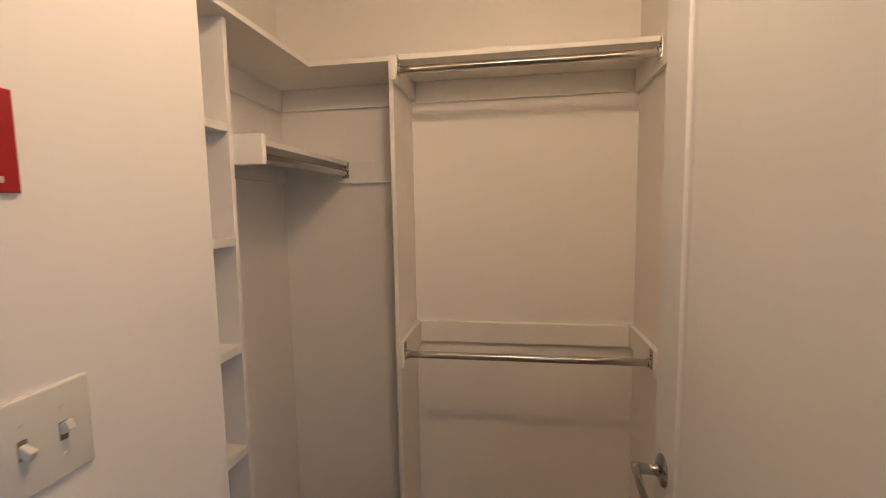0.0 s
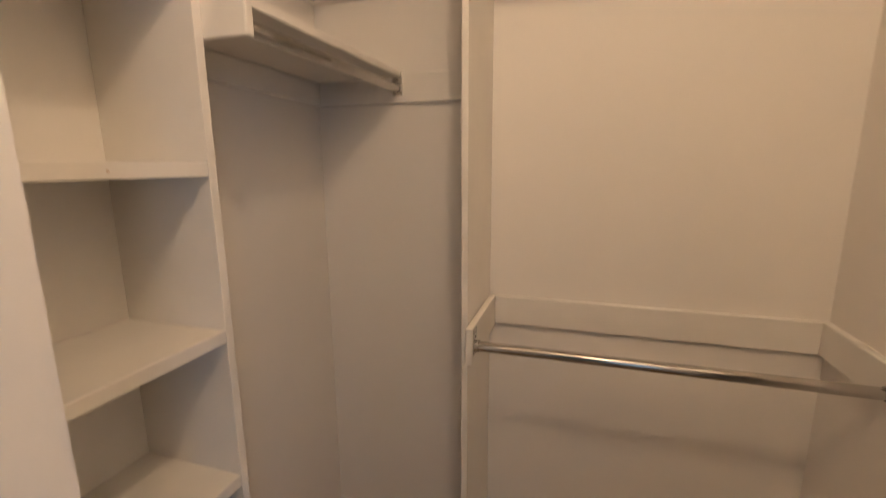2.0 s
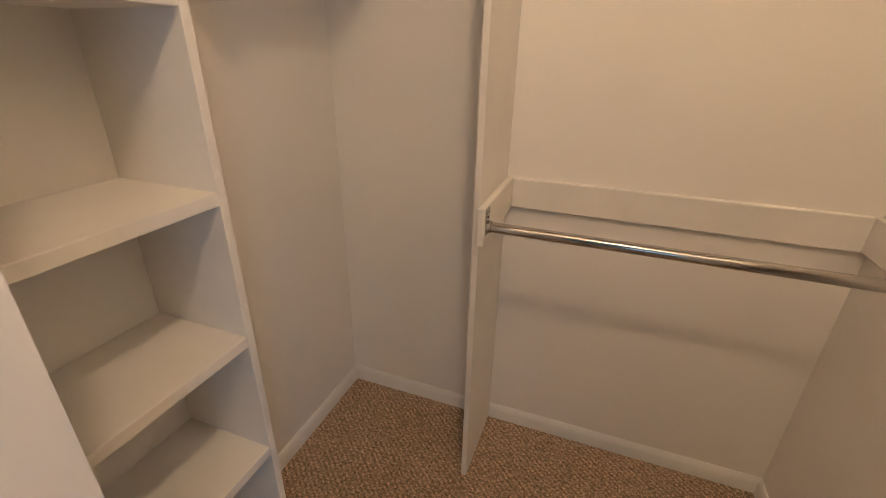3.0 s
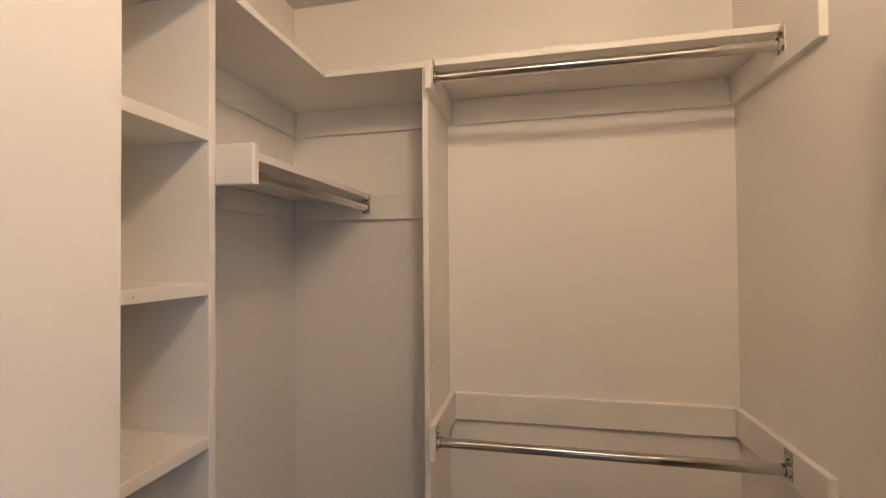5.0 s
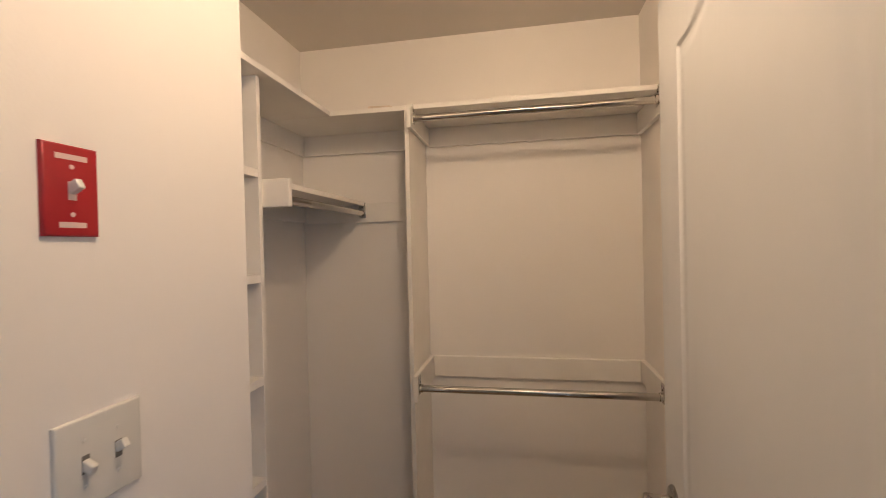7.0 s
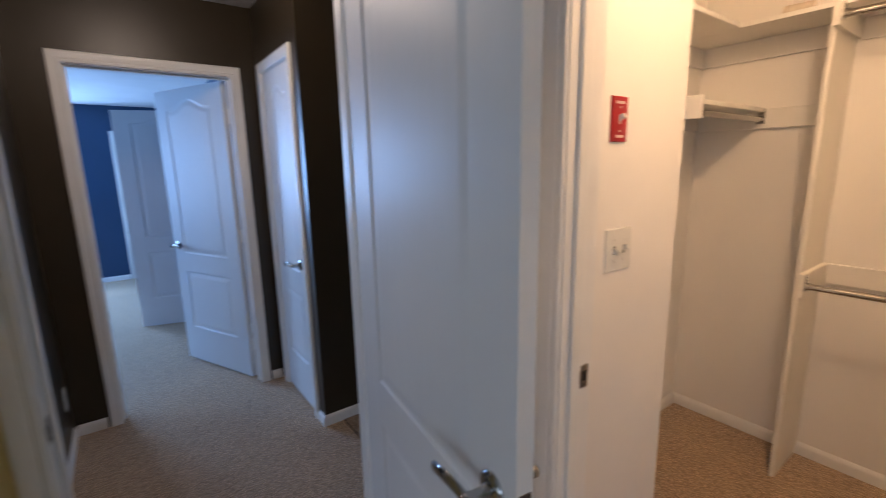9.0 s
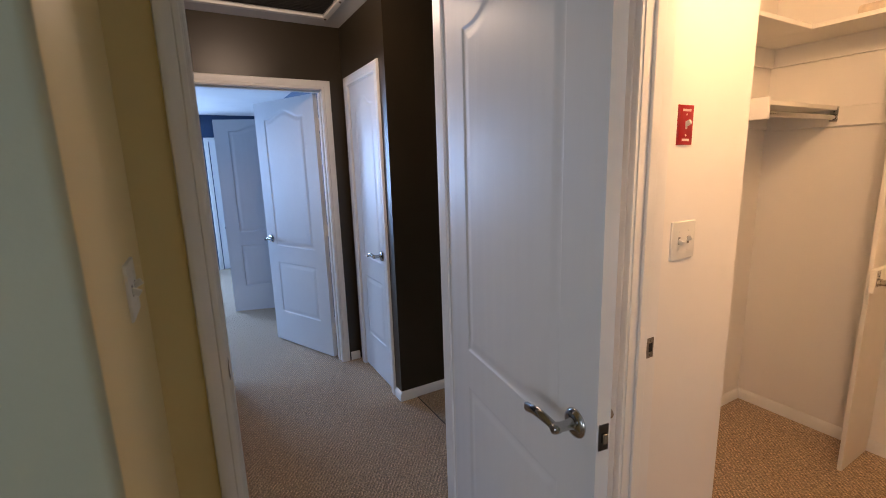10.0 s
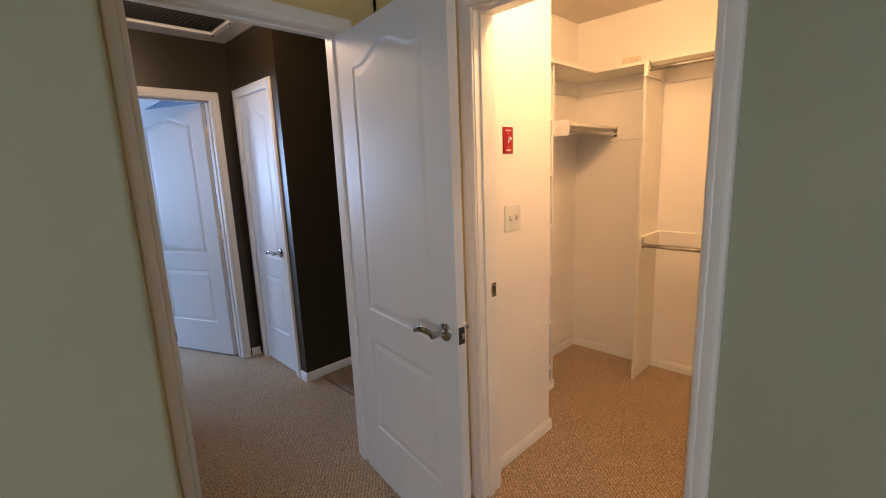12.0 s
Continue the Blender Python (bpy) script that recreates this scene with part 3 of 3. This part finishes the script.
# ---- baseboards ----
PX0, PX1 = -0.331, -0.313
for a, b, o in (
    ((-0.929, 2.01), (PX0, 2.01), (0, -1)), ((PX1, 2.01), (0.625, 2.01), (0, -1)), ((-0.93, 1.267), (-0.93, 1.996), (1, 0)), ((0.625, 0.295), (0.625, 1.996), (-1, 0)),
    ((-0.441, 0.372), (-0.441, 0.853), (1, 0)), ((-0.66, 0.840), (-0.441, 0.840), (0, 1)), ((-0.937, 0.18), (-0.411, 0.18), (0, -1)), ((0.535, 0.18), (3.1, 0.18), (0, -1)),
    ((-0.937, -0.942), (-0.36, -0.942), (0, 1)), ((-0.338, -4.1), (-0.338, -0.962), (1, 0)), ((DX, 0.058), (DX, 0.167), (1, 0)), ((DX, -0.929), (DX, -0.854), (1, 0)),
    ((-2.797, -0.965), (-1.06, -0.965), (0, 1)), ((BX, -0.952), (BX, -0.814), (1, 0)), ((BX, 0.120), (BX, 0.190), (1, 0)), ((-2.106, HY), (-2.015, HY), (0, -1)), ((-2.028, HY + 0.001), (-2.028, 1.6), (1, 0)),
    ((-1.06, 0.062), (-1.06, 1.6), (-1, 0)), ((-7.09, -3.3), (-7.09, -0.61), (1, 0)), ((-7.07, 0.24), (-5.29, 0.24), (0, -1)), ((-4.38, 0.24), (-2.94, 0.24), (0, -1)), ((3.1, -4.1), (3.1, 0.16), (-1, 0)), ((-0.33, -4.1), (3.09, -4.1), (0, 1)),
):
    baseboard(a, b, o)

# ---- closet fittings ----
CL, CR, CB = -0.93, 0.625, 2.01
SZ = 2.036


def bracket(name, m, label):
    """A rod flange: local x out of its board, z up; the rod sits in a cup low on the plate."""
    ob = thing(name, label, "rod bracket", m, group="closet rod brackets")
    part("plate", board((0.0, -0.017, -0.030), (0.003, 0.017, 0.042), 0.001), ZINC, ob)
    cup = lathe(((0.0142, 0.0), (0.0168, 0.0), (0.0170, 0.004), (0.0166, 0.010), (0.0152, 0.010), (0.0150, 0.003), (0.0142, 0.003), (0.0142, 0.0)), 24, "x")
    part("cup", cup, ZINC, ob, smooth=True, m=Matrix.Translation((0.003, 0, -0.008)))
    for y, z in ((-0.009, 0.030), (0.009, 0.030), (0.0, 0.018), (0.0, -0.026)):
        part("screw", lathe(((0, 0), (0.0038, 0), (0.003, 0.0016), (0, 0.0018)), 10, "x"), DARK if z == 0.018 else CHROME, ob, m=Matrix.Translation((0.003, y, z)))
    return ob


def rod(length, m, label):
    bm = lathe(((0, 0), (0.0130, 0), (0.0138, 0.001), (0.0138, length - 0.001), (0.0130, length), (0, length)), 32, "x")
    return tagged(part("closet_rod", bm, CHROME, smooth=True, m=m), label, "rod")


def single(name, lo, hi, label, category, r=0.002, group=""):
    return tagged(part(name, board(lo, hi, r), BOARD), label, category, group)


# divider panel and top shelf
single("divider_panel", (PX0, 1.705, 0.0), (PX1, CB, SZ), "cream painted upright panel dividing the hanging space", "panel")
top = thing("top_shelf", "cream painted L-shaped top shelf running round the closet", "shelf")
part("shelf_board", board((CL, 0.842, SZ), (-0.641, 1.703, SZ + 0.019)), BOARD, top)
part("shelf_board", board((CL, 1.704, SZ), (PX1 - 0.009, CB, SZ + 0.019)), BOARD, top)
part("shelf_board", board((PX1 - 0.008, 1.700, SZ), (CR, CB, SZ + 0.019)), BOARD, top)
bm = bmesh.new()
add_box(bm, (0.02, 1.6978, SZ + 0.004), (0.11, 1.6998, SZ + 0.0215))
part("edge_patch", bevelled(bm, 0.0015), BOARD, top)
for lo, hi in (((CL, 1.2665, 1.942), (CL + 0.019, CB - 0.020, SZ)), ((CL, CB - 0.019, 1.942), (PX0, CB, SZ)), ((PX1 + 0.0195, CB - 0.019, 1.949), (CR - 0.0195, CB, SZ))):
    single("shelf_cleat", lo, hi, "cream painted cleat under the top shelf", "cleat", group="closet cleats")
single("shelf_cleat", (PX1 + 0.0005, 1.664, 1.958), (PX1 + 0.019, CB, SZ - 0.0005), "cream painted cleat on the divider carrying the upper rod", "cleat", group="closet cleats")
bm = bmesh.new()
prof = [bm.verts.new((CR - 0.019, y, z)) for y, z in ((1.550, 1.948), (CB, 1.948), (CB, SZ - 0.0005), (1.6985, SZ - 0.0005), (1.6985, SZ + 0.016), (1.550, SZ + 0.016))]
ext = bmesh.ops.extrude_face_region(bm, geom=[bm.faces.new(prof)])
bmesh.ops.translate(bm, verts=[v for v in ext["geom"] if isinstance(v, bmesh.types.BMVert)], vec=(0.019, 0, 0))
tagged(part("shelf_cleat", bevelled(bm, 0.002), BOARD), "cream painted cleat on the side wall reaching past the shelf", "cleat", "closet cleats")
for lo, hi, lab in (
    ((PX1 + 0.0005, 1.674, 0.886), (PX1 + 0.020, CB, 0.990), "cream painted cleat on the divider carrying the lower rod"),
    ((PX1 + 0.0205, CB - 0.019, 0.895), (CR - 0.0205, CB, 0.990), "cream painted cleat along the back wall"),
    ((CR - 0.020, 1.550, 0.895), (CR, CB, 0.990), "cream painted cleat on the side wall reaching past the rod"),
):
    single("rod_cleat", lo, hi, lab, "cleat", 0.004, "closet cleats")
LX0, LX1 = PX1 + 0.020, CR - 0.020
bracket("rod_bracket", pose(LX0, 1.700, 0.943), "zinc rod bracket on the divider cleat")
bracket("rod_bracket", pose(LX1, 1.700, 0.943, 0, 0, 180), "zinc rod bracket on the side wall cleat")
rod(LX1 - LX0 - 0.008, pose(LX0 + 0.004, 1.700, 0.935), "polished steel hanging rod, lower of two")
bracket("rod_bracket", pose(LX0, 1.694, 2.008), "zinc rod bracket under the top shelf")
bracket("rod_bracket", pose(LX1 + 0.001, 1.694, 2.008, 0, 0, 180), "zinc rod bracket under the top shelf")
rod(LX1 - LX0 - 0.008, pose(LX0 + 0.004, 1.694, 1.998), "polished steel hanging rod, upper of two")

# cubby column
CF = -0.674
cub = thing("cubby_column", "cream painted open shelf column with square compartments", "shelf unit")
part("side_panel", board((CL, 1.247, 0.0), (CF, 1.266, SZ)), BOARD, cub)
part("side_panel", board((CL, 0.841, 0.0), (CF, 0.860, SZ)), BOARD, cub)
part("back_panel", board((CL, 0.860, 0.0), (CL + 0.006, 1.247, SZ), 0.0005), BOARD, cub)
for z in (1.721, 1.397, 1.080, 0.768, 0.450, 0.132):
    part("shelf", board((CL + 0.006, 0.860, z), (CF - 0.001, 1.247, z + 0.026)), BOARD, cub)
part("nail_head", lathe(((0, 0), (0.0026, 0), (0.0020, 0.0006), (0, 0.0007)), 10, "x"), WOOD, cub, "painted nail head in a shelf edge", m=Matrix.Translation((CF - 0.001, 1.071, 1.409)))
baseboard((CF, 0.854), (CF, 1.266), (1, 0))

# short shelf with a rod beside the column
single("shelf_block", (CL, 1.2665, 1.630), (-0.583, 1.286, 1.719), "cream painted end block holding the short shelf", "cleat", 0.004)
single("short_shelf", (CL, 1.2865, 1.692), (-0.612, CB - 0.0195, 1.711), "cream painted short shelf over a hanging rod", "shelf")
single("shelf_cleat", (CL, CB - 0.019, 1.614), (PX0, CB, 1.705), "cream painted cleat on the back wall", "cleat", group="closet cleats")
single("shelf_cleat", (CL, 1.2865, 1.622), (CL + 0.019, CB - 0.0195, 1.6915), "cream painted cleat under the short shelf", "cleat", group="closet cleats")
bracket("rod_bracket", pose(-0.622, CB - 0.019, 1.666, 0, 0, -90), "zinc rod bracket on the back wall cleat")
bracket("rod_bracket", pose(-0.622, 1.286, 1.668, 0, 0, 90), "zinc rod bracket on the end block")
rod(CB - 0.019 - 1.286 - 0.008, pose(-0.622, 1.290, 1.658, 0, 0, 90), "polished steel rod under the short shelf")

# glass bulb left in a compartment, dark scrap on the top shelf
jar = lathe(((0, 0), (0.012, 0.0), (0.022, 0.010), (0.027, 0.026), (0.024, 0.042), (0.014, 0.052), (0, 0.055)), 24)
tagged(part("glass_bulb", jar, GLASS, smooth=True, m=Matrix.Translation((-0.735, 1.06, 1.746))), "small clear glass bulb lying on a cubby shelf", "bulb")
tagged(part("wood_offcut", board((-0.058, -0.02, 0), (0.058, 0.02, 0.088), 0.012), WOOD, m=pose(-0.51, 1.955, SZ + 0.019, 0, 0, 8)), "small rounded wood offcut standing on the top shelf", "offcut")

# ceiling lamp
lamp = thing("ceiling_lamp", "lit glass bowl lamp on the closet ceiling", "lamp", pose(0.14, 0.55, 2.457))
part("lamp_base", lathe(((0, 0), (0.138, 0), (0.138, -0.012), (0.130, -0.018), (0, -0.018)), 32), NICKEL, lamp, "nickel lamp base", True)
g = part("glass_bowl", lathe(((0.128, -0.018), (0.132, -0.034), (0.124, -0.06), (0.100, -0.085), (0.055, -0.102), (0, -0.108)), 32), GLOW, lamp, "glowing frosted glass bowl", True)
g.visible_shadow = False
hall_lamp = thing("ceiling_lamp", "lit glass bowl lamp on the hall ceiling", "lamp", pose(-1.70, -0.46, 2.44))
part("lamp_base", lathe(((0, 0), (0.11, 0), (0.11, -0.012), (0.10, -0.018), (0, -0.018)), 32), NICKEL, hall_lamp, "nickel lamp base", True)
g = part("glass_bowl", lathe(((0.098, -0.018), (0.10, -0.03), (0.092, -0.055), (0.07, -0.078), (0.035, -0.09), (0, -0.093)), 32), HALL_GLOW, hall_lamp, "glowing frosted glass bowl", True)
g.visible_shadow = False

# ---- switches ----
def switch(m, gangs, mat, label, prints=False, grow=1.0):
    """A toggle switch plate: local x across, y out of the wall, z up."""
    ob = thing("light_switch", label, "light switch", m)
    w, hh = (0.070 + 0.046 * (gangs - 1)) * grow, 0.0575 * grow
    bm = bmesh.new()
    add_box(bm, (-w / 2, 0, -hh), (w / 2, 0.0065, hh))
    bevelled(bm, 0.0035, 3, [e for e in bm.edges if all(v.co.y > 0.006 for v in e.verts)])
    part("plate", bm, mat, ob, smooth=True)
    for k in range(gangs):
        x = (k - (gangs - 1) / 2) * 0.046
        part("toggle_slot", board((x - 0.0052, 0.006, -0.0118), (x + 0.0052, 0.0071, 0.0118), 0.0003), SLOT if not prints else PALE, ob)
        t = board((-0.0047, 0, -0.0068), (0.0047, 0.018, 0.0068), 0.002)
        part("toggle", t, PLATE, ob, "white toggle", m=pose(x, 0.004, 0.001, 28 if k == 0 else -26))
        for z in (-0.030, 0.030):
            part("screw", lathe(((0, 0), (0.0032, 0), (0.0026, 0.0012), (0, 0.0014)), 10, "y"), mat if not prints else PALE, ob, m=Matrix.Translation((x, 0.0065, z)))
    if prints:
        for z, wd in ((0.042, 0.040), (-0.043, 0.034)):
            part("print_bar", board((-wd / 2, 0.0062, z - 0.0035), (wd / 2, 0.0069, z + 0.0035), 0.0002), PALE, ob)
    return ob


switch(pose(-0.441, 0.513, 1.231, 0, 0, -90), 2, PLATE, "white double light switch plate on the cream wall", grow=1.04)
switch(pose(-0.441, 0.484, 1.580, 0, 0, -90), 1, RED, "red single switch plate with pale print on the cream wall", True)
switch(pose(-0.71, -0.942, 1.255, 0, 0, 0), 2, PLATE, "white double light switch plate on the green wall")

# ---- hall fittings ----
vent = thing("ceiling_vent", "large louvred vent with a white frame in the hall ceiling", "vent", pose(-0.088, 0.022, 2.44))
for lo, hi in (((-2.545, -0.83, -0.014), (-2.508, 0.055, 0)), ((-1.90, -0.83, -0.014), (-1.863, 0.055, 0)), ((-2.508, -0.83, -0.014), (-1.90, -0.793, 0)), ((-2.508, 0.018, -0.014), (-1.90, 0.055, 0))):
    part("frame_bar", board(lo, hi, 0.003), TRIM, vent, "white vent frame")
for i in range(24):
    b = board((-0.014, -0.404, -0.0008), (0.014, 0.404, 0.0008), 0.0003)
    part("slat", b, STEEL, vent, m=pose(-2.493 + i * 0.0252, -0.3875, 0.008, 0, 38, 0))
for x, y in ((-2.526, 0.036), (-2.526, -0.81), (-1.881, 0.036), (-1.881, -0.81), (-2.20, 0.036)):
    part("screw", lathe(((0, 0), (0.008, 0), (0.006, -0.006), (0, -0.008)), 12), NICKEL, vent, m=Matrix.Translation((x, y, -0.014)))

outlet = thing("wall_outlet", "white outlet plate low on the dark hall wall", "outlet", pose(-2.68, -0.965, 0.29))
part("plate", board((-0.035, 0, -0.0575), (0.035, 0.006, 0.0575), 0.002), PLATE, outlet)
for z in (-0.02, 0.02):
    part("socket", lathe(((0, 0), (0.0165, 0), (0.016, 0.002), (0, 0.002)), 20, "y"), PLATE, outlet, m=Matrix.Translation((0, 0.006, z)))
